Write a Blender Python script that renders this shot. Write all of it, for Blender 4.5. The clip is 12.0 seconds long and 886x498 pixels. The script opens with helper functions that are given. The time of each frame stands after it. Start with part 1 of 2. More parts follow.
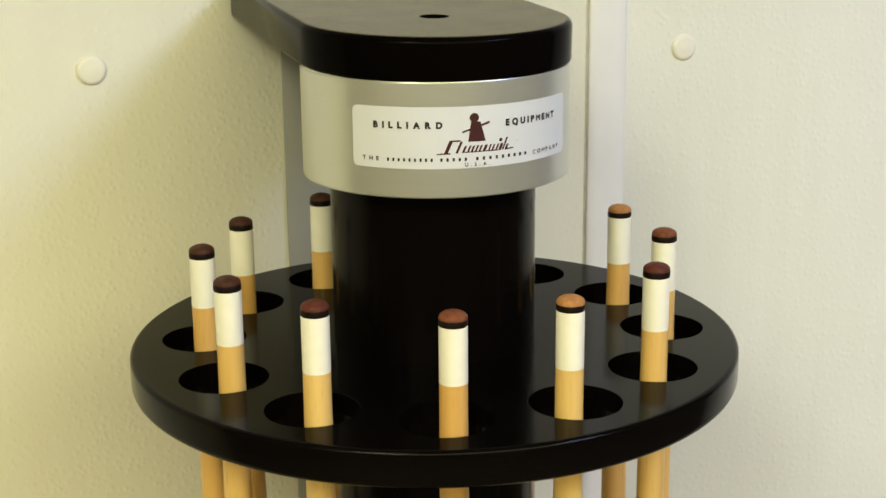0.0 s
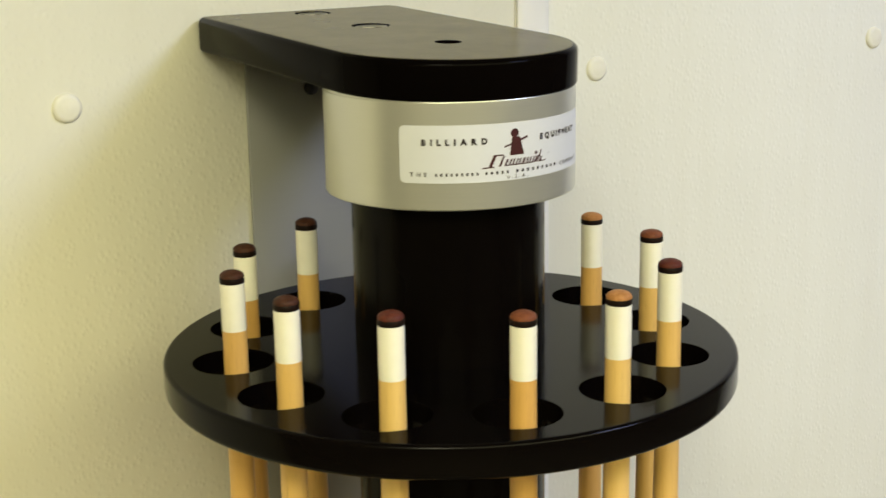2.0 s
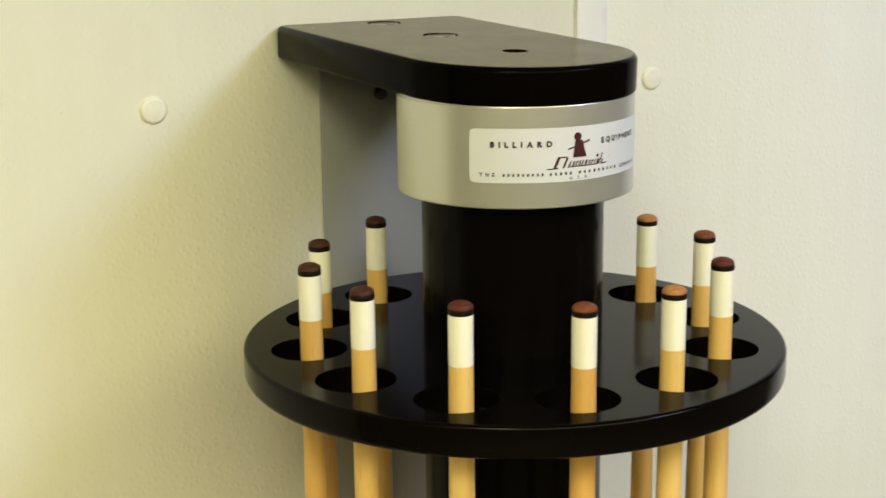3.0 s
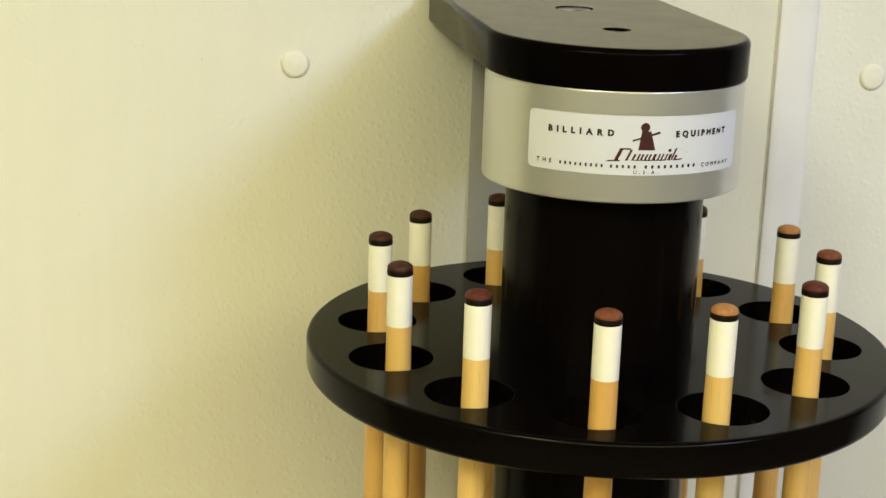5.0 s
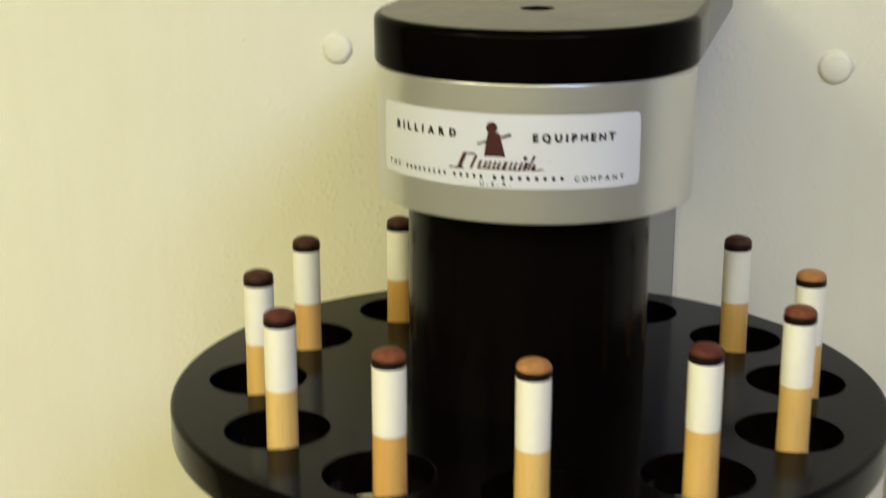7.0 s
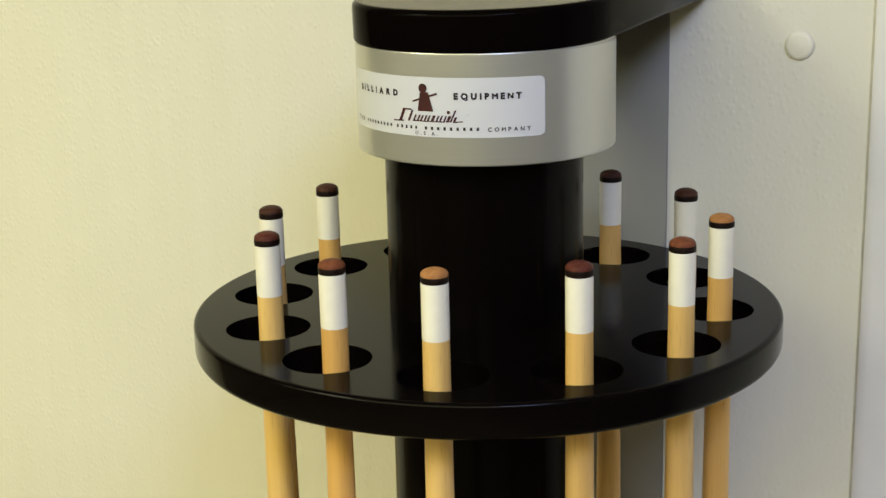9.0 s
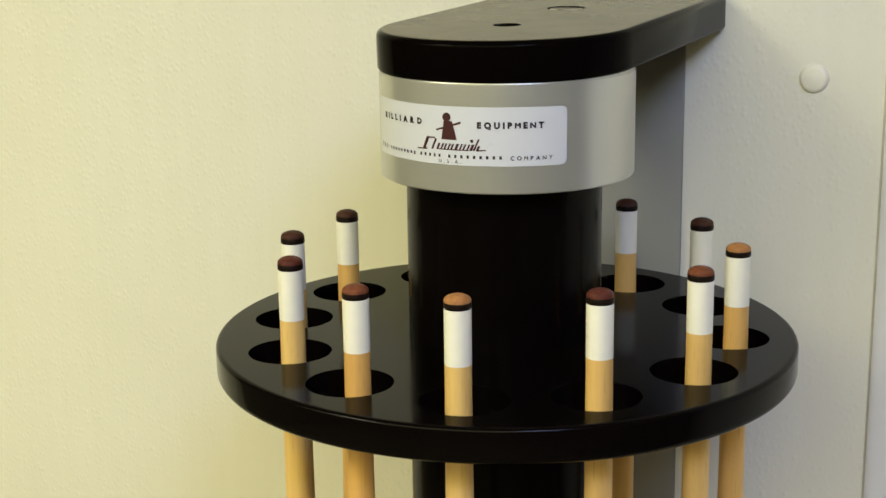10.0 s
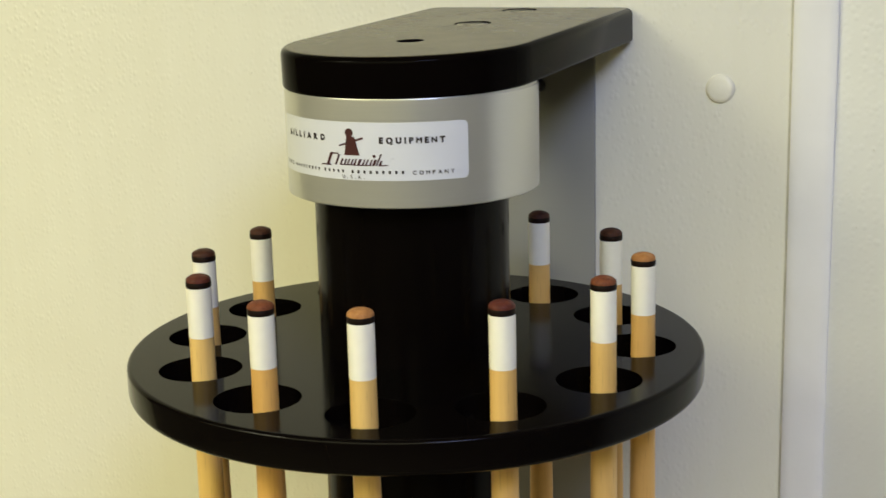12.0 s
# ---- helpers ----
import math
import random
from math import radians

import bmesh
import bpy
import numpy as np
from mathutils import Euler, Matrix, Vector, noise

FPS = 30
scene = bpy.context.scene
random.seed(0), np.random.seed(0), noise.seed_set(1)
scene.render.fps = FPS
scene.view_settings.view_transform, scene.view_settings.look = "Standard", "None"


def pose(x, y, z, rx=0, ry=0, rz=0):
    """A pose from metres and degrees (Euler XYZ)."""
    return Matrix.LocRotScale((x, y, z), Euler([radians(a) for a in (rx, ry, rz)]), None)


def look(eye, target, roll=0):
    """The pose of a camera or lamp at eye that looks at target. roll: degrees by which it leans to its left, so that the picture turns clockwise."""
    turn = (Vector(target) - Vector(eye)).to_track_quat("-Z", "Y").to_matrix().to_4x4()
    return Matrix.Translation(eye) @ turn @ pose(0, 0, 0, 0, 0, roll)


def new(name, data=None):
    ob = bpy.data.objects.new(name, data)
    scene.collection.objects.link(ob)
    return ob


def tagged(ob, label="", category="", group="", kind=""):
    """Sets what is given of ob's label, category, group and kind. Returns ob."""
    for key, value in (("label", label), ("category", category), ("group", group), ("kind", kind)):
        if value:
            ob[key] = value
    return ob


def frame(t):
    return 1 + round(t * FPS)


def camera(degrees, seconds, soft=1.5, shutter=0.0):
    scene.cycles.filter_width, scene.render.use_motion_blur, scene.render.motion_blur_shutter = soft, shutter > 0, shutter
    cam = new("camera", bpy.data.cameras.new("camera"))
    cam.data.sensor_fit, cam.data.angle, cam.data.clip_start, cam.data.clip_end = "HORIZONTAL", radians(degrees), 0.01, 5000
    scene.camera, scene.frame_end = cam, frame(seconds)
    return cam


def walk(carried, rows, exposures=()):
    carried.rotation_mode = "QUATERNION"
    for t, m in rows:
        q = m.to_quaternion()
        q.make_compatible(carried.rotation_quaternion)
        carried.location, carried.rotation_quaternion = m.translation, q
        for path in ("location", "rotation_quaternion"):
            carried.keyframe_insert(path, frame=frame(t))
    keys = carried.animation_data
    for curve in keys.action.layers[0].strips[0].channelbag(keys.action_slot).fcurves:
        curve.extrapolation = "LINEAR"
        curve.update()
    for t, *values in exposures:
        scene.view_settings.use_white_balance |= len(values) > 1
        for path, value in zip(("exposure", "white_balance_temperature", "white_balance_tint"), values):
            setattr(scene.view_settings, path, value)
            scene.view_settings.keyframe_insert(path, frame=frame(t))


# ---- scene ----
cam = camera(34.3, 12.0, shutter=0.4)
PATH = [
    (0, (-0.228, -0.883, 1.64), (0.381, 0.946, 1.108), -0.6),
    (0.5, (-0.296, -0.859, 1.645), (0.501, 0.901, 1.126), -0.4),
    (1, (-0.346, -0.847, 1.64), (0.544, 0.874, 1.143), -1.0),
    (1.5, (-0.375, -0.853, 1.639), (0.621, 0.814, 1.164), -0.8),
    (2, (-0.403, -0.854, 1.639), (0.591, 0.812, 1.156), -1.0),
    (2.5, (-0.439, -0.881, 1.643), (0.561, 0.787, 1.174), -0.2),
    (3, (-0.439, -0.89, 1.643), (0.505, 0.809, 1.175), -0.7),
    (3.5, (-0.404, -0.892, 1.642), (0.442, 0.854, 1.155), -0.7),
    (3.7, (-0.377, -0.898, 1.644), (0.412, 0.874, 1.156), -0.0),
    (5.3, (-0.186, -0.923, 1.635), (0.068, 0.992, 1.119), 1.2),
    (5.5, (-0.16, -0.918, 1.633), (0.044, 1.002, 1.112), 0.7),
    (6, (-0.087, -0.864, 1.63), (-0.038, 1.073, 1.133), -0.0),
    (6.2, (-0.052, -0.838, 1.627), (-0.13, 1.109, 1.176), -0.3),
    (6.5, (0.007, -0.802, 1.623), (-0.197, 1.134, 1.165), -1.0),
    (6.8, (0.08, -0.793, 1.622), (-0.329, 1.106, 1.144), -1.1),
    (7, (0.121, -0.796, 1.618), (-0.378, 1.072, 1.105), 0.1),
    (7.2, (0.17, -0.81, 1.617), (-0.443, 1.01, 1.059), 0.7),
    (8.8, (0.302, -0.878, 1.621), (-0.54, 0.864, 1.115), -1.1),
    (9, (0.309, -0.884, 1.621), (-0.534, 0.858, 1.117), -1.4),
    (9.5, (0.303, -0.89, 1.622), (-0.536, 0.861, 1.141), -0.8),
    (10, (0.303, -0.898, 1.624), (-0.542, 0.853, 1.155), -0.8),
    (10.5, (0.3, -0.904, 1.626), (-0.545, 0.852, 1.174), -0.9),
    (11, (0.305, -0.906, 1.628), (-0.523, 0.861, 1.187), -1.0),
    (11.5, (0.314, -0.899, 1.626), (-0.491, 0.879, 1.186), -1.3),
    (12, (0.329, -0.893, 1.624), (-0.462, 0.889, 1.175), -1.5),
]
walk(cam, [(t, look(eye, target, roll)) for t, eye, target, roll in PATH],
     exposures=[(0, 0.05, 6500, 10), (3.7, 0.05, 6500, 10), (5.5, 0.02, 6480, 10), (7.2, -0.07, 6440, 10), (9.0, -0.10, 6360, 10), (12.0, -0.08, 6350, 10)])

# ---- light: a closed room with two ceiling lamps and an added broad fill ----
world = bpy.data.worlds.new("world")
scene.world = world
world.use_nodes = True
world.node_tree.nodes["Background"].inputs[0].default_value = (1.0, 0.9, 0.75, 1)
world.node_tree.nodes["Background"].inputs[1].default_value = 0.0


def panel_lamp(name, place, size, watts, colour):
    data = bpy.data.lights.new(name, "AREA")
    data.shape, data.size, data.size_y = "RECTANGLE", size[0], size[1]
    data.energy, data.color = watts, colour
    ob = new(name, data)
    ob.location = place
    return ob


panel_lamp("area_lamp", (0.94, -1.42, 2.44), (0.50, 0.50), 27, (0.41, 0.50, 1.0))
panel_lamp("area_lamp", (-0.98, -1.46, 2.44), (0.50, 0.50), 20, (1.0, 0.96, 0.68))
# unseen warm fill, added for the room's ambient light rather than a known fixture
panel_lamp("area_lamp", (-0.58, -2.55, 2.452), (4.0, 2.2), 127, (1.0, 0.95, 0.53))


# ---- materials ----
class Nodes:
    """Short-hand for one node material."""

    def __init__(self, name, rough=0.5, metal=0.0):
        self.mat = bpy.data.materials.new(name)
        self.mat.use_nodes = True
        self.tree = self.mat.node_tree
        self.bsdf = self.tree.nodes["Principled BSDF"]
        self.bsdf.inputs["Roughness"].default_value = rough
        self.bsdf.inputs["Metallic"].default_value = metal
        self.coord = self.add("ShaderNodeTexCoord").outputs["Object"]

    def add(self, kind, **values):
        node = self.tree.nodes.new(kind)
        for key, value in values.items():
            node.inputs[key].default_value = value
        return node

    def link(self, a, b):
        self.tree.links.new(a, b)

    def stretch(self, scale):
        node = self.add("ShaderNodeMapping")
        node.inputs["Scale"].default_value = scale
        self.link(self.coord, node.inputs["Vector"])
        return node.outputs["Vector"]

    def noise(self, scale, detail=4.0, rough=0.55, vector=None):
        node = self.add("ShaderNodeTexNoise", Scale=scale, Detail=detail, Roughness=rough)
        self.link(vector or self.coord, node.inputs["Vector"])
        return node.outputs["Fac"]

    def ramp(self, fac, *stops):
        node = self.add("ShaderNodeValToRGB")
        els = node.color_ramp.elements
        while len(els) < len(stops):
            els.new(0.5)
        for el, (at, colour) in zip(els, stops):
            el.position, el.color = at, (*colour, 1)
        self.link(fac, node.inputs["Fac"])
        return node.outputs["Color"]

    def range(self, fac, a, b, c, d):
        node = self.add("ShaderNodeMapRange")
        for i, v in zip((1, 2, 3, 4), (a, b, c, d)):
            node.inputs[i].default_value = v
        self.link(fac, node.inputs[0])
        return node.outputs[0]

    def mix(self, fac, a, b, how="MIX"):
        node = self.add("ShaderNodeMix")
        node.data_type, node.blend_type = "RGBA", how
        for value, socket in ((fac, node.inputs[0]), (a, node.inputs[6]), (b, node.inputs[7])):
            if isinstance(value, (int, float)):
                socket.default_value = value
            elif isinstance(value, tuple):
                socket.default_value = (*value, 1)
            else:
                self.link(value, socket)
        return node.outputs[2]

    def plus(self, a, b, how="ADD"):
        node = self.add("ShaderNodeMath")
        node.operation = how
        for value, socket in ((a, node.inputs[0]), (b, node.inputs[1])):
            if isinstance(value, (int, float)):
                socket.default_value = value
            else:
                self.link(value, socket)
        return node.outputs[0]

    def bump(self, height, strength, distance):
        node = self.add("ShaderNodeBump", Strength=strength, Distance=distance)
        self.link(height, node.inputs["Height"])
        self.link(node.outputs["Normal"], self.bsdf.inputs["Normal"])

    def colour(self, socket):
        if isinstance(socket, tuple):
            self.bsdf.inputs["Base Color"].default_value = (*socket, 1)
        else:
            self.link(socket, self.bsdf.inputs["Base Color"])
        return self

    def rough(self, socket):
        self.link(socket, self.bsdf.inputs["Roughness"])
        return self


def wall_panel_material(name, tint, relief):
    n = Nodes(name, 0.42)
    tone = lambda *c: tuple(a * b for a, b in zip(c, tint))
    blotch = n.noise(3.0, 3.0)
    streak = n.noise(1.0, 4.0, 0.6, n.stretch((60, 60, 3)))
    base = n.ramp(blotch, (0.3, tone(0.75, 0.73, 0.60)), (0.7, tone(0.80, 0.785, 0.66)))
    n.colour(n.mix(n.range(n.noise(230.0, 1.0), 0.76, 0.80, 0.0, 0.30), n.mix(n.range(streak, 0.35, 0.75, 0.0, 0.22), base, tone(0.70, 0.67, 0.52)), (0.42, 0.39, 0.30)))
    n.rough(n.range(n.noise(40.0), 0.3, 0.7, 0.34, 0.5))
    cells = n.add("ShaderNodeTexVoronoi", Scale=250.0)
    n.link(n.stretch((1.0, 1.0, 0.8)), cells.inputs["Vector"])
    pebble = n.range(cells.outputs["Distance"], 0.05, 0.50, 1.0, 0.0)
    sparse = n.range(n.noise(55.0, 2.0), 0.34, 0.62, 0.35, 1.0)
    fine = n.noise(1.0, 3.0, 0.6, n.stretch((240, 240, 130)))
    wave = n.noise(1.0, 2.0, 0.5, n.stretch((50, 50, 18)))
    height = n.plus(n.plus(n.plus(pebble, sparse, "MULTIPLY"), n.plus(fine, 0.30, "MULTIPLY")), n.plus(wave, 0.9, "MULTIPLY"))
    n.bump(height, relief, 0.00070)
    return n.mat


def black_paint(name, low, high, grain, ior):
    n = Nodes(name, low)
    n.colour(n.ramp(n.noise(9.0), (0.3, (0.0016, 0.0011, 0.0010)), (0.75, (0.0032, 0.0022, 0.0019))))
    smear = n.noise(14.0, 5.0, 0.65)
    n.rough(n.range(smear, 0.3, 0.75, low, high))
    n.bsdf.inputs["IOR"].default_value = ior
    n.bump(n.plus(n.noise(420.0, 2.0), n.noise(1.0, 3.0, 0.6, n.stretch((30, 500, 500)))), grain, 0.0002)
    return n.mat


def sheen_lacquer():
    """Black lacquer; the sheen on what faces up is painted as a lighter colour."""
    n = Nodes("black_lacquer_sheen_top", 0.22)
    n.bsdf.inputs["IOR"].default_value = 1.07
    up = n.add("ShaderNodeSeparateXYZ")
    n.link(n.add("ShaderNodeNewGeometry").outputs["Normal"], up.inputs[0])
    top_mask = n.plus(n.range(up.outputs["Z"], 0.90, 0.99, 0.0, 1.0), n.range(n.noise(22.0, 6.0, 0.7), 0.25, 0.75, 0.7, 1.0), "MULTIPLY")
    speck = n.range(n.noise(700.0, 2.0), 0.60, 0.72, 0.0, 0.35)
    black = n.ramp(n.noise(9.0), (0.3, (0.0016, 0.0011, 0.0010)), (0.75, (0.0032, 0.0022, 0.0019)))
    # pale olive stands in for the wall's grazing reflection, with lighter specks
    sheen_tone = n.mix(speck, (0.175, 0.157, 0.104), (0.26, 0.24, 0.18))
    n.colour(n.mix(top_mask, black, sheen_tone))
    n.rough(n.plus(n.range(n.noise(14.0, 5.0, 0.65), 0.3, 0.75, 0.06, 0.11), n.plus(top_mask, 0.12, "MULTIPLY")))
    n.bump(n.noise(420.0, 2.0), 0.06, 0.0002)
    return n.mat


def plug_material():
    """Black plug; glints and wear on its upright rim are painted as broken pale colour."""
    n = Nodes("pale_rimmed_plug", 0.3)
    n.bsdf.inputs["IOR"].default_value = 1.14
    up = n.add("ShaderNodeSeparateXYZ")
    n.link(n.add("ShaderNodeNewGeometry").outputs["Normal"], up.inputs[0])
    rim_glint_wear = n.plus(n.range(up.outputs["Z"], 0.5, 0.9, 1.0, 0.0), n.range(n.noise(160.0, 3.0), 0.35, 0.5, 0.0, 1.0), "MULTIPLY")
    n.colour(n.mix(rim_glint_wear, n.mix(n.range(n.noise(22.0, 6.0, 0.7), 0.25, 0.75, 0.0, 1.0), (0.070, 0.065, 0.048), (0.085, 0.080, 0.060)), (0.62, 0.58, 0.46)))
    n.bump(n.noise(420.0, 2.0), 0.06, 0.0002)
    return n.mat


def silver_material(name, base, metal, rough):
    n = Nodes(name, rough, metal)
    brushed = n.noise(1.0, 3.0, 0.6, n.stretch((30, 30, 1400)))
    n.colour(n.mix(n.range(brushed, 0.3, 0.7, 0.0, 1.0), tuple(c * 0.975 for c in base), base))
    n.rough(n.range(n.noise(25.0, 4.0), 0.2, 0.8, rough - 0.012, rough + 0.012))
    n.bump(brushed, 0.035, 0.0002)
    return n.mat


def maple_material():
    n = Nodes("pale_maple", 0.36)
    info = n.add("ShaderNodeObjectInfo").outputs["Random"]
    shift = n.add("ShaderNodeVectorMath")
    n.link(n.stretch((150, 150, 5)), shift.inputs[0])
    n.link(info, shift.inputs[1])
    grain = n.noise(1.0, 6.0, 0.62, shift.outputs[0])
    fleck = n.noise(1.0, 2.0, 0.5, n.stretch((900, 900, 60)))
    tone = n.mix(n.range(info, 0.0, 1.0, 0.0, 1.0), (0.84, 0.60, 0.215), (0.68, 0.385, 0.105))
    dark = n.mix(0.5, tone, (0.44, 0.22, 0.065))
    col = n.mix(n.range(grain, 0.38, 0.72, 0.0, 0.62), tone, dark)
    n.colour(n.mix(n.range(fleck, 0.62, 0.75, 0.0, 0.35), col, (0.33, 0.17, 0.06)))
    n.bump(grain, 0.12, 0.0003)
    return n.mat


def ferrule_material():
    n = Nodes("ivory_plastic", 0.32)
    n.bsdf.inputs["Subsurface Weight"].default_value = 0.05
    n.bsdf.inputs["Subsurface Radius"].default_value = (0.002, 0.0015, 0.001)
    n.colour(n.ramp(n.noise(160.0, 4.0), (0.3, (0.84, 0.81, 0.69)), (0.7, (0.87, 0.84, 0.72))))
    n.bump(n.noise(1.0, 2.0, 0.5, n.stretch((40, 40, 1500))), 0.05, 0.0002)
    return n.mat


def leather_material(name, a, b):
    n = Nodes(name, 0.6)
    n.colour(n.ramp(n.noise(420.0, 5.0, 0.7), (0.3, a), (0.7, b)))
    n.rough(n.range(n.noise(300.0), 0.3, 0.7, 0.40, 0.65))
    n.bsdf.inputs["IOR"].default_value = 1.3
    n.bump(n.noise(900.0, 4.0), 0.5, 0.0004)
    return n.mat


def plain_material(name, a, b, scale, rough, bump=0.1, depth=0.0004, ior=1.5):
    n = Nodes(name, rough)
    n.bsdf.inputs["IOR"].default_value = ior
    n.colour(n.ramp(n.noise(scale), (0.3, a), (0.7, b)))
    n.rough(n.range(n.noise(scale * 2.3), 0.3, 0.7, max(rough - 0.08, 0.05), min(rough + 0.08, 1)))
    n.bump(n.noise(scale * 6), bump, depth)
    return n.mat


M_PANEL = wall_panel_material("pebbled_cream_panel", (1.0, 1.0, 1.0), 0.42)
M_PANEL_PALE = wall_panel_material("pebbled_pale_panel", (0.965, 1.0, 1.20), 0.28)
M_WALL = plain_material("painted_plaster", (0.16, 0.145, 0.115), (0.20, 0.18, 0.145), 4.0, 0.8)
M_CEIL = plain_material("ceiling_paint", (0.62, 0.58, 0.47), (0.68, 0.64, 0.53), 3.0, 0.9)
M_FLOOR = plain_material("tan_carpet", (0.22, 0.195, 0.155), (0.28, 0.25, 0.20), 30.0, 0.95, 0.6, 0.003)
M_STRIP = plain_material("white_vinyl", (0.77, 0.77, 0.79), (0.82, 0.82, 0.84), 20.0, 0.35, 0.05)
M_CAULK = plain_material("grey_caulk", (0.46, 0.44, 0.37), (0.60, 0.58, 0.50), 60.0, 0.7)
M_RIVET = plain_material("white_nylon", (0.77, 0.755, 0.66), (0.81, 0.795, 0.71), 130.0, 0.35, 0.35)
M_BRACKET = sheen_lacquer()
M_PLUG = plug_material()
M_DISK = black_paint("black_disk_lacquer", 0.10, 0.17, 0.03, 1.15)
M_COLUMN = black_paint("black_column_gloss", 0.16, 0.24, 0.02, 1.14)
M_COLLAR = silver_material("satin_silver_band", (0.56, 0.559, 0.515), 0.64, 0.29)
M_PLATE = silver_material("satin_grey_plate", (0.27, 0.268, 0.25), 0.15, 0.48)
M_LABEL = plain_material("white_label_vinyl", (0.62, 0.635, 0.69), (0.64, 0.655, 0.71), 40.0, 0.35, 0.0)
M_INK = plain_material("black_ink", (0.012, 0.008, 0.008), (0.022, 0.014, 0.014), 300.0, 0.45, 0.02)
M_MAROON = plain_material("maroon_ink", (0.034, 0.004, 0.005), (0.052, 0.007, 0.008), 300.0, 0.45, 0.02)
M_MAPLE = maple_material()
M_FERRULE = ferrule_material()
M_PAD = plain_material("black_fibre", (0.006, 0.003, 0.002), (0.012, 0.006, 0.004), 500.0, 0.5, 0.2, ior=1.2)
M_TAN = leather_material("tan_leather", (0.30, 0.125, 0.035), (0.46, 0.22, 0.075))
M_RUSSET = leather_material("russet_leather", (0.105, 0.030, 0.012), (0.21, 0.066, 0.026))
M_DARKTIP = leather_material("dark_leather", (0.030, 0.010, 0.005), (0.075, 0.026, 0.012))
M_DEEPTIP = leather_material("red_brown_leather", (0.060, 0.013, 0.008), (0.115, 0.028, 0.015))
M_SCREW = plain_material("black_steel", (0.010, 0.009, 0.009), (0.018, 0.016, 0.015), 200.0, 0.4)


# ---- mesh helpers ----
def part(name, bm, material, parent=None, label="", smooth=True):
    """Links a bmesh as one mesh object under a thing or a part."""
    bmesh.ops.recalc_face_normals(bm, faces=bm.faces)
    if smooth:
        for f in bm.faces:
            f.smooth = abs(f.normal.z) < 0.9995
        for e in bm.edges:
            if len(e.link_faces) == 2 and e.calc_face_angle(0) > radians(32):
                e.smooth = False
    me = bpy.data.meshes.new(name)
    bm.to_mesh(me)
    bm.free()
    me.materials.append(material)
    ob = new(name, me)
    if parent is not None:
        ob.parent = parent
    if label:
        tagged(ob, label)
    return ob


def ring_of(bm, r, z, n, cx=0.0, cy=0.0):
    return [bm.verts.new((cx + r * math.cos(2 * math.pi * i / n), cy + r * math.sin(2 * math.pi * i / n), z)) for i in range(n)]


def bridge(bm, a, b):
    n = len(a)
    for i in range(n):
        bm.faces.new((a[i], a[(i + 1) % n], b[(i + 1) % n], b[i]))


def turned(profile, n=48, cx=0.0, cy=0.0):
    """A turned solid from (radius, height) rows; radius 0 closes an end."""
    bm = bmesh.new()
    before = None
    for r, z in profile:
        now = [bm.verts.new((cx, cy, z))] if r == 0 else ring_of(bm, r, z, n, cx, cy)
        if before is not None:
            if len(before) == 1:
                for i in range(n):
                    bm.faces.new((before[0], now[i], now[(i + 1) % n]))
            elif len(now) == 1:
                for i in range(n):
                    bm.faces.new((before[i], before[(i + 1) % n], now[0]))
            else:
                bridge(bm, before, now)
        before = now
    return bm


def round_corner(r, z, radius, up, steps=6):
    """Rows of a rounded rim: outer radius r; its flat face at height z; up is 1 for a top rim and -1 for a bottom rim."""
    rows = []
    for i in range(steps + 1):
        a = math.pi / 2 * i / steps
        rows.append((r - radius + radius * math.cos(a), z - up * radius + up * radius * math.sin(a)))
    return rows


def block(x0, x1, y0, y1, z0, z1, edge=0.0, segments=2):
    bm = bmesh.new()
    bmesh.ops.create_cube(bm, size=1)
    for v in bm.verts:
        v.co = Vector(((x0 + x1) / 2 + v.co.x * (x1 - x0), (y0 + y1) / 2 + v.co.y * (y1 - y0), (z0 + z1) / 2 + v.co.z * (z1 - z0)))
    if edge:
        bmesh.ops.bevel(bm, geom=list(bm.edges), offset=edge, segments=segments, affect="EDGES", profile=0.5)
    return bm


def fill_flat(bm, loops):
    """Fills between an outer loop and the holes in it."""
    edges = []
    for loop in loops:
        for i in range(len(loop)):
            a, b = loop[i], loop[(i + 1) % len(loop)]
            edges.append(bm.edges.get((a, b)) or bm.edges.new((a, b)))
    bmesh.ops.triangle_fill(bm, use_beauty=True, use_dissolve=False, edges=edges)


def empty(name, place=(0, 0, 0)):
    ob = new(name)
    ob.location = place
    ob.empty_display_size = 0.05
    return ob


# ---- the room ----
STRIP_X0, STRIP_X1 = 0.1702, 0.1968

wall = part("wall_north", block(-3.0, 3.0, 0.0030, 0.12, 0.0, 2.46), M_WALL, smooth=False)
tagged(wall, "plastered wall under cream pebbled panels", "wall", kind="structure")
part("wall_panel", block(-2.2, STRIP_X0 + 0.006, 0.0, 0.0030, 0.02, 2.44, 0.0004, 1), M_PANEL, wall, "cream pebbled plastic wall panel")
part("wall_panel", block(STRIP_X1 - 0.006, 2.4, 0.0, 0.0030, 0.02, 2.44, 0.0004, 1), M_PANEL_PALE, wall, "paler off-white pebbled plastic wall panel")


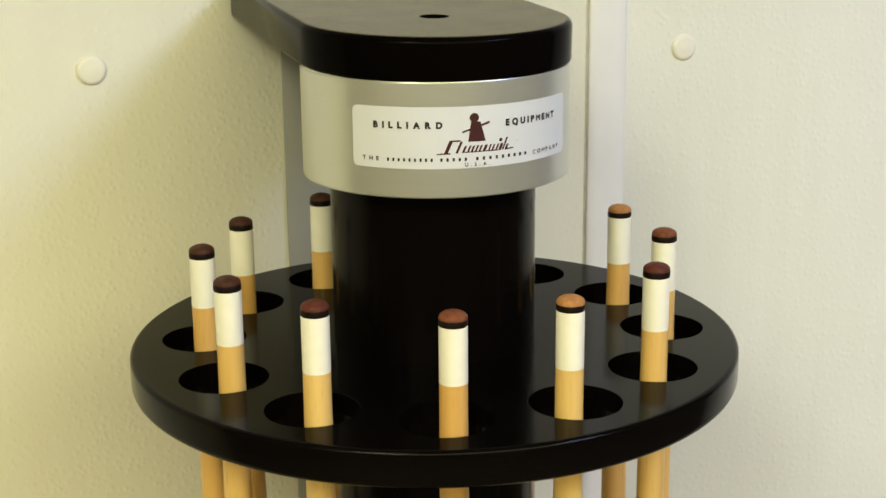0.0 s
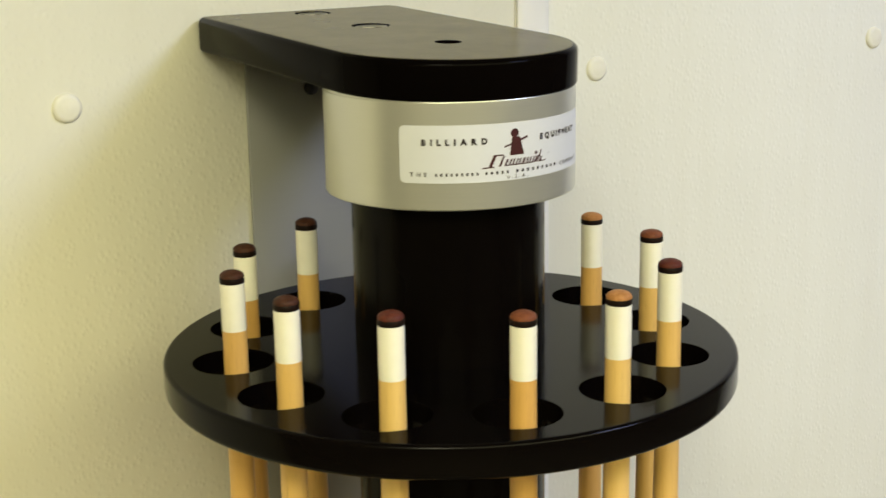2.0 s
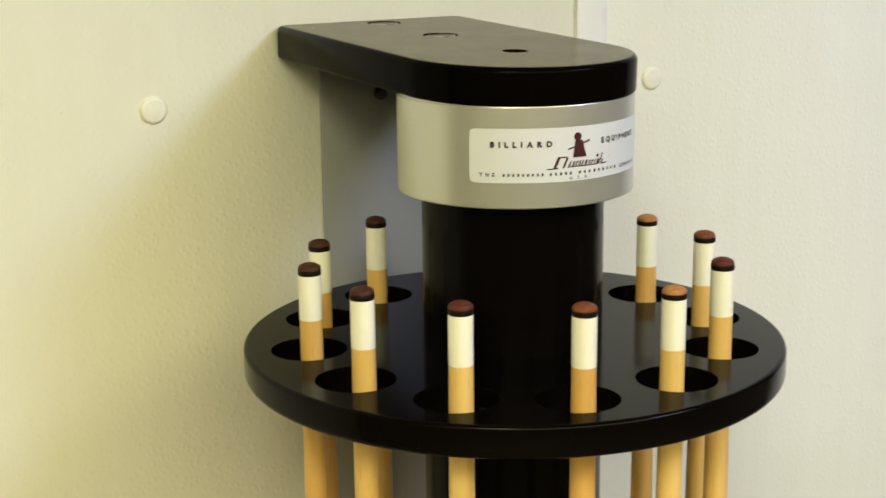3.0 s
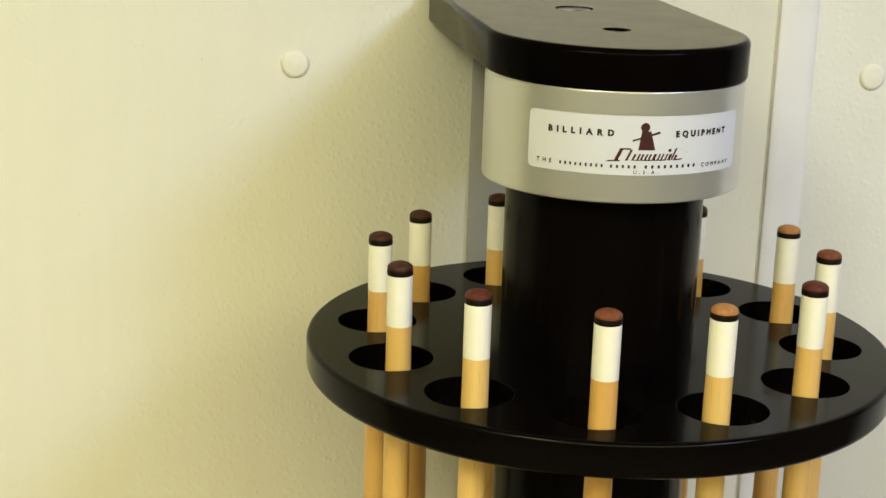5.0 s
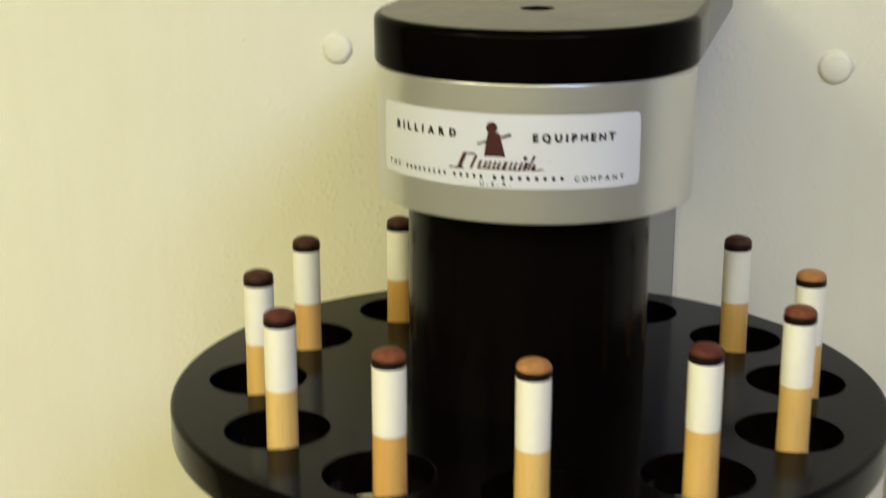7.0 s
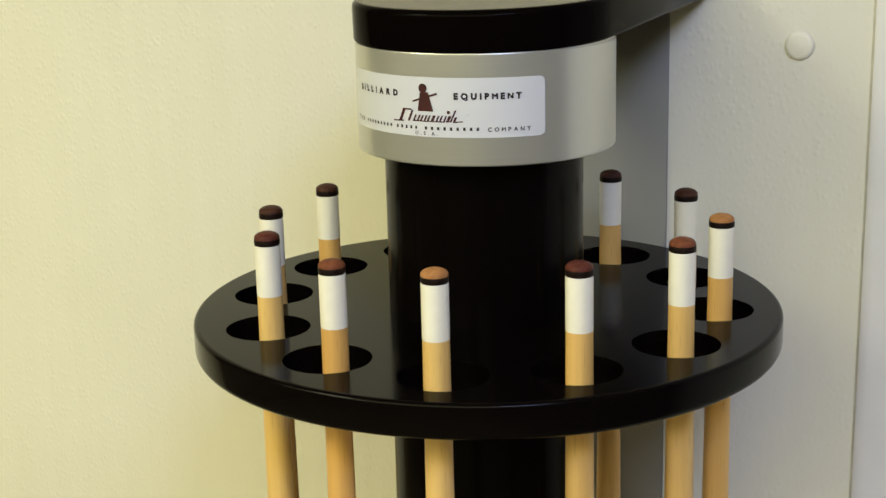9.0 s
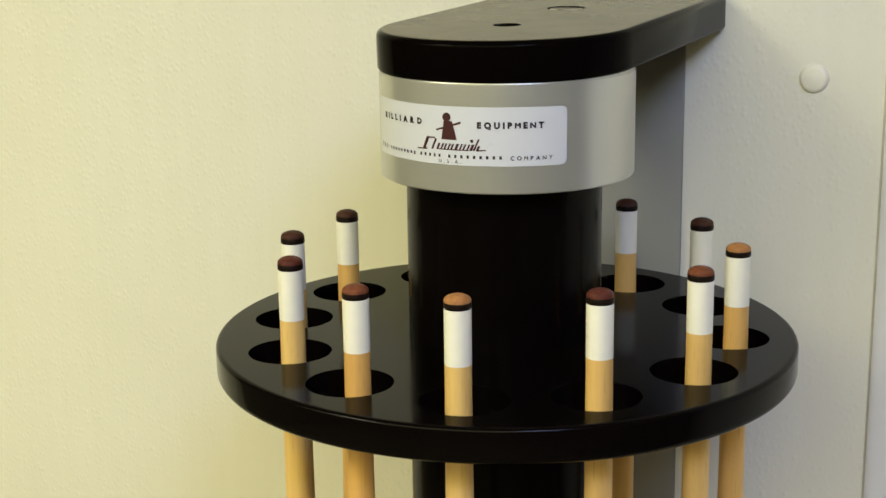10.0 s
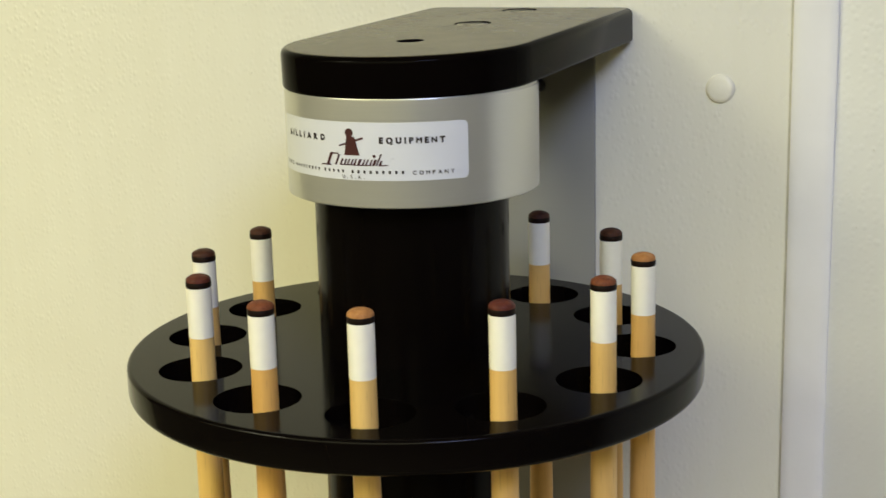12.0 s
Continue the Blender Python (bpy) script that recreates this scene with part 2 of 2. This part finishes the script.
def divider_strip():
    """A thin moulded bar over the joint, slightly crowned."""
    bm = bmesh.new()
    w = STRIP_X1 - STRIP_X0
    rows = [(0.0, 0.0), (0.0, 0.0022), (0.0014, 0.0032), (0.006, 0.0037), (w / 2, 0.0039), (w - 0.006, 0.0037), (w - 0.0014, 0.0032), (w, 0.0022), (w, 0.0)]
    low = [bm.verts.new((STRIP_X0 + x, -d, 0.02)) for x, d in rows]
    top = [bm.verts.new((STRIP_X0 + x, -d, 2.44)) for x, d in rows]
    for i in range(len(rows) - 1):
        bm.faces.new((low[i], low[i + 1], top[i + 1], top[i]))
    bm.faces.new(low)
    bm.faces.new(top[::-1])
    return bm


part("divider_strip", divider_strip(), M_STRIP, wall, "white vinyl divider strip")
part("caulk_line", block(STRIP_X0 - 0.0016, STRIP_X0 - 0.0002, -0.0006, 0.001, 0.02, 2.44), M_CAULK, wall, "thin grey caulk line", smooth=False)

rivet_bm = turned([(0.0088, -0.001), (0.0091, 0.0002), (0.0090, 0.0008), (0.0085, 0.0018), (0.0076, 0.0026), (0.0064, 0.0030), (0.0055, 0.0030), (0.0046, 0.0031), (0.0024, 0.0035), (0.0, 0.0036)], 40)
bmesh.ops.rotate(rivet_bm, verts=rivet_bm.verts, matrix=Matrix.Rotation(radians(90), 3, "X"))
rivet = part("rivet", rivet_bm, M_RIVET, wall, "white domed plastic rivet")
for i, (x, z) in enumerate(((-0.1555, 1.5164), (0.1258, 1.5155), (0.2412, 1.5098), (0.5310, 1.5140), (-0.5440, 1.5110))):
    ob = rivet if i == 0 else rivet.copy()
    if i:
        scene.collection.objects.link(ob)
    ob.location = (x, 0, z)

tagged(part("wall_south", block(-3.0, 3.0, -4.72, -4.6, 0.0, 2.46), M_WALL, smooth=False), "plain tan painted wall", "wall", kind="structure")
tagged(part("wall_west", block(-3.12, -3.0, -4.72, 0.12, 0.0, 2.46), M_WALL, smooth=False), "plain tan painted wall", "wall", kind="structure")
tagged(part("wall_east", block(3.0, 3.12, -4.72, 0.12, 0.0, 2.46), M_WALL, smooth=False), "plain tan painted wall", "wall", kind="structure")
tagged(part("floor", block(-3.12, 3.12, -4.72, 0.12, -0.1, 0.0), M_FLOOR, smooth=False), "tan carpeted floor", "floor", kind="structure")
tagged(part("ceiling", block(-3.12, 3.12, -4.72, 0.12, 2.46, 2.56), M_CEIL, smooth=False), "cream painted ceiling", "ceiling", kind="structure")

# ---- the cue rack ----
AX, AY = 0.0, -0.188            # axis of the collar
DX = -0.0019                    # the column and disk hang a little to one side
DISK_TOP, DISK_R, DISK_T = 1.3922, 0.1603, 0.0186
HOLE_R, HOLE_RING, HOLE_TURN = 0.0222, 0.1227, -0.8

rack = empty("cue_rack", (0, 0, 0))
tagged(rack, "black wall-mounted cue rack with silver collar and round disk", "cue rack")


def slab_outline(bm, inset, z, n=96):
    """The bracket's outline: square at the wall, round at the nose."""
    w, r = 0.0702 - inset, 0.0699 - inset
    rows = []
    c = 0.005
    back = -0.0005 - inset
    rows += [(w, back - c), (w - c * 0.3, back - c * 0.3), (w - c, back), (-w + c, back), (-w + c * 0.3, back - c * 0.3), (-w, back - c)]
    for i in range(n + 1):
        a = math.pi + math.pi * i / n
        rows.append((r * math.cos(a), AY + r * math.sin(a)))
    return [bm.verts.new((x, y, z)) for x, y in rows]


def bracket_mesh():
    bm = bmesh.new()
    t, rad, under = 0.0215, 0.0036, 0.0022
    loops = []
    for i in range(6):
        a = math.pi / 2 * i / 5
        loops.append(slab_outline(bm, under * (1 - math.sin(a)), -t + under * (1 - math.cos(a))))
    for i in range(6):
        a = math.pi / 2 * i / 5
        loops.append(slab_outline(bm, rad * (1 - math.cos(a)), -rad + rad * math.sin(a)))
    for a, b in zip(loops, loops[1:]):
        bridge(bm, a, b)
    fill_flat(bm, [loops[0]])
    rims = []
    for y, r, depth in ((AY, 0.0070, 0.012), (-0.100, 0.0108, 0.0032), (-0.022, 0.0108, 0.0032)):
        chamfer = 0.0007
        rim = ring_of(bm, r + chamfer, 0.0, 28, 0.0, y)
        lip = ring_of(bm, r, -chamfer, 28, 0.0, y)
        foot = ring_of(bm, r, -depth, 28, 0.0, y)
        bridge(bm, rim, lip)
        bridge(bm, lip, foot)
        bm.faces.new(foot)
        rims.append(rim)
    fill_flat(bm, [loops[-1]] + rims)
    return bm


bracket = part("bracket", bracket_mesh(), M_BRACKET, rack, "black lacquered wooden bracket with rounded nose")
bracket.matrix_basis = pose(0, 0, 1.5662, 1.8)
for y in (-0.100, -0.022):
    plug = part("hole_plug", turned([(0.0, -0.0031), (0.0095, -0.0031), (0.0095, -0.0013), (0.0091, -0.0008), (0.0, -0.0008)], 28), M_PLUG, bracket, "round black plug with a pale broken rim")
    plug.matrix_basis = pose(0, y, 0.0006, -2.4)

collar_profile = [(0.0530, 1.4826), (0.0676, 1.4816), (0.0684, 1.4820), (0.0687, 1.4827), (0.0687, 1.4833), (0.0687, 1.5367), (0.06868, 1.5369), (0.0686, 1.53715), (0.06845, 1.5374), (0.06825, 1.53755), (0.0680, 1.5376), (0.0675, 1.5420), (0.0530, 1.5420), (0.0530, 1.4826)]
part("collar", turned(collar_profile, 128, AX, AY), M_COLLAR, rack, "satin silver metal collar")

column_profile = [(0.0, 0.0), (0.0526, 0.0), (0.0534, 0.001), (0.0534, 1.5400), (0.0, 1.5400)]
part("column", turned(column_profile, 96, DX, AY), M_COLUMN, rack, "glossy black round column")


def disk_mesh():
    """A round board with twelve holes and a rounded rim."""
    bm = bmesh.new()
    n, low = 144, DISK_TOP - DISK_T
    rows = round_corner(DISK_R, low, 0.0042, -1)[::-1] + round_corner(DISK_R, DISK_TOP, 0.0024, 1, 8)
    rings = [ring_of(bm, r, z, n, DX, AY) for r, z in rows]
    for a, b in zip(rings, rings[1:]):
        bridge(bm, a, b)
    tops, lows = [rings[-1]], [rings[0]]
    for k in range(12):
        a = radians(15 + 30 * k + HOLE_TURN)
        x, y = DX + HOLE_RING * math.sin(a), AY - HOLE_RING * math.cos(a)
        c = 0.0002
        hole = [ring_of(bm, HOLE_R + c, DISK_TOP, 40, x, y), ring_of(bm, HOLE_R + c * 0.3, DISK_TOP - c * 0.3, 40, x, y), ring_of(bm, HOLE_R, DISK_TOP - c, 40, x, y), ring_of(bm, HOLE_R, low, 40, x, y)]
        for p, q in zip(hole, hole[1:]):
            bridge(bm, p, q)
        tops.append(hole[0])
        lows.append(hole[-1])
    core = [ring_of(bm, 0.0536, DISK_TOP, 96, DX, AY), ring_of(bm, 0.0536, low, 96, DX, AY)]
    bridge(bm, *core)
    fill_flat(bm, tops + [core[0]])
    fill_flat(bm, lows + [core[1]])
    return bm


part("holder_disk", disk_mesh(), M_DISK, rack, "black lacquered round board with twelve holes")

plate = part("backplate", block(-0.0398, 0.0445, -0.0034, -0.0002, 0.0, 1.5440, 0.0012, 2), M_PLATE, rack, "grey satin metal backplate on the wall")
screw_bm = turned([(0.0049, 0.0), (0.0049, 0.0016), (0.0043, 0.0030), (0.0028, 0.0040), (0.0, 0.0044)], 24)
bmesh.ops.rotate(screw_bm, verts=screw_bm.verts, matrix=Matrix.Rotation(radians(90), 3, "X"))
bmesh.ops.translate(screw_bm, verts=screw_bm.verts, vec=(0.0056, -0.0032, 1.5158))
part("screw", screw_bm, M_SCREW, plate, "black domed screw head")

# ---- the label round the collar ----
LABEL_R = 0.0687


def wrap(bm, lift):
    """Bends a flat sheet (arc length, depth, height) round the collar."""
    for v in bm.verts:
        u, d, z = v.co
        a, r = u / LABEL_R, LABEL_R + lift + d
        v.co = (AX + r * math.sin(a), AY - r * math.cos(a), z)
    return bm


def arc(degrees):
    return radians(degrees) * LABEL_R


def label_sheet():
    u0, u1, z0, z1, r = arc(-53.0), arc(48.6), 1.4962, 1.5256, 0.0028
    cols = [u0, u0 + r * 0.134, u0 + r * 0.5, u0 + r] + [u0 + r + (u1 - u0 - 2 * r) * i / 60 for i in range(1, 60)] + [u1 - r, u1 - r * 0.5, u1 - r * 0.134, u1]
    bm = bmesh.new()
    front, back = [], []
    for u in cols:
        e = max(0.0, (u0 + r - u) / r, (u - u1 + r) / r)
        cut = r * (1 - math.sqrt(max(0.0, 1 - e * e)))
        front.append([bm.verts.new((u, 0.0003, z)) for z in (z0 + cut, z1 - cut)])
        back.append([bm.verts.new((u, -0.0002, z)) for z in (z0 + cut, z1 - cut)])
    for i in range(len(cols) - 1):
        bm.faces.new((front[i][0], front[i + 1][0], front[i + 1][1], front[i][1]))
        bm.faces.new((front[i][1], front[i + 1][1], back[i + 1][1], back[i][1]))
        bm.faces.new((front[i][0], front[i + 1][0], back[i + 1][0], back[i][0]))
    for i in (0, -1):
        bm.faces.new((front[i][0], front[i][1], back[i][1], back[i][0]))
    return wrap(bm, 0.0)


label = part("label", label_sheet(), M_LABEL, rack, "white label with rounded corners and dark lettering")


def letters(text, a0, a1, z, height, weight):
    """A widely spaced word from the built-in font, on the label between two angles."""
    k, flats = height / 0.73, []
    for ch in text:
        data = bpy.data.curves.new("lettering", "FONT")
        data.body, data.size, data.offset, data.resolution_u = ch, 1.0, weight * (0.0 if ch in "MN" else 1.0), 3
        ob = bpy.data.objects.new("lettering", data)
        scene.collection.objects.link(ob)
        flat = bpy.data.meshes.new_from_object(ob.evaluated_get(bpy.context.evaluated_depsgraph_get()))
        xs = [v.co.x for v in flat.vertices]
        flats.append((flat, min(xs), max(xs)))
        bpy.data.objects.remove(ob)
        bpy.data.curves.remove(data)
    gap = (arc(a1) - arc(a0) - k * sum(x1 - x0 for _, x0, x1 in flats)) / (len(text) - 1)
    bm, at = bmesh.new(), arc(a0)
    for ch, (flat, x0, x1) in zip(text, flats):
        flat.transform(Matrix(((k, 0, 0, at - k * x0), (0, 0, 1, 0.0005), (0, k, 0, z - height / 2), (0, 0, 0, 1))))
        bm.from_mesh(flat)
        if ch in "MN":
            # sharp-cornered letters are thickened by a second, shifted copy
            flat.transform(Matrix.Translation((k * weight * 0.8, 0.00003, 0)))
            bm.from_mesh(flat)
            flat.transform(Matrix.Translation((-k * weight * 1.6, 0.00003, 0)))
            bm.from_mesh(flat)
        at += k * (x1 - x0) + gap
        bpy.data.meshes.remove(flat)
    return wrap(bm, 0.0)


def shapes(*polygons):
    """Flat plain shapes on the label, each an outline of (arc length, height) in millimetres round (0, 1.51 m)."""
    bm = bmesh.new()
    for rows in polygons:
        bm.faces.new([bm.verts.new((u * 0.001, 0.0005, 1.51 + v * 0.001)) for u, v in rows])
    long = [e for e in bm.edges if e.calc_length() > 0.004]
    bmesh.ops.subdivide_edges(bm, edges=long, cuts=5)
    bmesh.ops.triangulate(bm, faces=bm.faces)
    return wrap(bm, 0.0)


def disc(u, v, r, n=20):
    return [(u + r * math.cos(2 * math.pi * i / n), v + r * math.sin(2 * math.pi * i / n)) for i in range(n)]


def slanted(u0, u1, v0, v1, lean=0.45):
    return [(u0, v0), (u1, v0), (u1 + (v1 - v0) * lean, v1), (u0 + (v1 - v0) * lean, v1)]


part("lettering", letters("BILLIARD", -43.3, -15.4, 1.5172, 0.0030, 0.062), M_INK, label, smooth=False)
part("lettering", letters("EQUIPMENT", 10.6, 38.4, 1.5168, 0.0030, 0.062), M_INK, label, smooth=False)
part("lettering", letters("THE", -48.4, -41.2, 1.5008, 0.0021, 0.026), M_INK, label, smooth=False)
part("lettering", letters("COMPANY", 24.4, 42.2, 1.5004, 0.0021, 0.026), M_INK, label, smooth=False)
part("lettering", letters("U.S.A.", -6.7, 3.7, 1.4980, 0.0018, 0.016), M_INK, label, smooth=False)


def word_bar(a0, a1, count):
    """A word of the small line as a row of plain bars."""
    u0, step = arc(a0) * 1000, (arc(a1) - arc(a0)) * 1000 / count
    bars = []
    for i in range(count):
        u = u0 + step * i
        bars.append([(u, -10.2), (u + step * 0.36, -10.2), (u + step * 0.36, -8.6), (u, -8.6)])
    return tagged(part("word_bar", shapes(*bars), M_INK, label, smooth=False), kind="stuff")


word_bar(-37.6, -18.0, 9)
word_bar(-16.4, -4.4, 5)
word_bar(-2.2, 22.6, 9)
part("emblem", shapes(disc(-3.4, 10.2, 2.3), [(-5.0, 8.2), (-0.4, 8.3), (2.2, -1.1), (-6.4, -1.1)], [(-9.4, 3.9), (-9.2, 3.1), (4.4, 7.2), (4.1, 8.3)]), M_MAROON, label, "plain maroon emblem", smooth=False)
# plain strokes in place of a brand name
part("brand_mark", shapes(slanted(-18.0, -16.2, -6.4, -0.2)), M_MAROON, label, smooth=False)
part("brand_mark", shapes(slanted(-15.0, -10.2, -0.9, -0.2)), M_MAROON, label, smooth=False)
part("brand_mark", shapes(slanted(-12.6, -11.4, -6.4, -0.9)), M_MAROON, label, smooth=False)
for u0, u1, v1 in ((-9.5, -8.4, -3.0), (-7.2, -6.2, -3.0), (-5.4, -4.4, -3.0), (-3.4, -2.4, -3.0), (-1.6, -0.6, -3.0), (0.5, 2.0, -3.0), (3.1, 4.0, -3.0), (4.9, 5.8, -3.0), (7.0, 7.9, -3.0), (8.6, 10.1, -3.0), (10.5, 11.4, -0.2), (12.0, 13.2, -3.6)):
    v0 = -6.2
    part("brand_mark", shapes(slanted(u0, u1, v0, v1)), M_MAROON, label, smooth=False)
part("brand_mark", shapes(disc(10.0, -1.3, 0.85)), M_MAROON, label, smooth=False)
part("brand_mark", shapes([(-9.5, -6.3), (8.4, -6.3), (8.4, -5.8), (-9.5, -5.8)]), M_MAROON, label, smooth=False)
part("brand_rule", shapes([(-22.0, -7.0), (-15.0, -6.8), (-15.0, -6.1), (-21.0, -6.4)]), M_MAROON, label, smooth=False)
part("brand_rule", shapes([(12.4, -6.4), (17.2, -6.0), (17.0, -5.5), (12.4, -5.8)]), M_MAROON, label, smooth=False)


# ---- the cues ----
def make_cue(tip_material, tip_label, ferrule_low, ferrule_top):
    cue = empty("billiard_cue")
    r = 0.00655
    shaft = [(0.0, 0.0), (0.0138, 0.0), (0.0145, 0.002), (0.0142, 0.25), (0.0128, 0.55), (0.0108, 0.85), (0.0084, 1.15), (0.0071, 1.30), (r + 0.0001, ferrule_low - 0.02), (r, ferrule_low), (0.0, ferrule_low)]
    part("shaft", turned(shaft, 28), M_MAPLE, cue, "pale maple shaft")
    h = ferrule_low
    part("ferrule", turned([(0.0, h), (r + 0.0001, h + 0.0001), (r + 0.0001, ferrule_top - 0.0003), (r - 0.0002, ferrule_top), (0.0, ferrule_top)], 28), M_FERRULE, cue, "ivory white ferrule")
    h = ferrule_top
    part("tip_pad", turned([(0.0, h), (r, h), (r + 0.0002, h + 0.0004), (r + 0.0002, h + 0.0027), (r, h + 0.0031), (0.0, h + 0.0031)], 28), M_PAD, cue, "black fibre pad")
    h += 0.0031
    dome = [(0.0, h), (r, h), (r + 0.0001, h + 0.0007)]
    for i in range(1, 7):
        a = math.pi / 2 * i / 6
        dome.append(((r + 0.0001) * math.cos(a), h + 0.0007 + 0.0032 * math.sin(a)) if i < 6 else (0.0, h + 0.0039))
    part("leather_tip", turned(dome, 28), tip_material, cue, tip_label)
    return cue


# place on the disk, ferrule's lower and upper end, tip
CUES = [
    (-0.0312, -0.3020, 1.4090, 1.4362, "russet"), (0.0250, -0.3040, 1.4100, 1.4378, "tan"),
    (0.0848, -0.2720, 1.4116, 1.4386, "deep"), (0.1178, -0.2155, 1.4124, 1.4394, "russet"),
    (0.1210, -0.1535, 1.4106, 1.4379, "tan"), (0.0850, -0.0960, 1.4106, 1.4372, "dark"),
    (0.0280, -0.0630, 1.4110, 1.4378, "dark"), (-0.0340, -0.0685, 1.4110, 1.4390, "dark"),
    (-0.0880, -0.0985, 1.4100, 1.4362, "dark"), (-0.1192, -0.1535, 1.4108, 1.4372, "dark"),
    (-0.1176, -0.2190, 1.4110, 1.4380, "dark"), (-0.0872, -0.2715, 1.4108, 1.4380, "deep"),
]
TIPS = {"tan": (M_TAN, "domed tan leather tip"), "russet": (M_RUSSET, "domed russet leather tip"), "dark": (M_DARKTIP, "domed dark brown leather tip"), "deep": (M_DEEPTIP, "domed red-brown leather tip")}
rng = random.Random(4)
for x, y, low, top, tip in CUES:
    cue = make_cue(*TIPS[tip], low, top)
    # a cue stands on the floor and leans a hair in its hole
    lean_x, lean_y = rng.uniform(-0.12, 0.12), rng.uniform(-0.12, 0.12)
    base = Matrix.Translation((x, y - 0.003, 1.40)) @ pose(0, 0, 0, lean_x, lean_y, rng.uniform(0, 360)) @ Matrix.Translation((0, 0, -1.40))
    cue.matrix_basis = base
    words = {"tan": "a tan leather tip", "russet": "a russet leather tip", "dark": "a dark brown tip", "deep": "a red-brown leather tip"}[tip]
    tagged(cue, "maple billiard cue with ivory ferrule and " + words, "billiard cue", "cues in the rack")
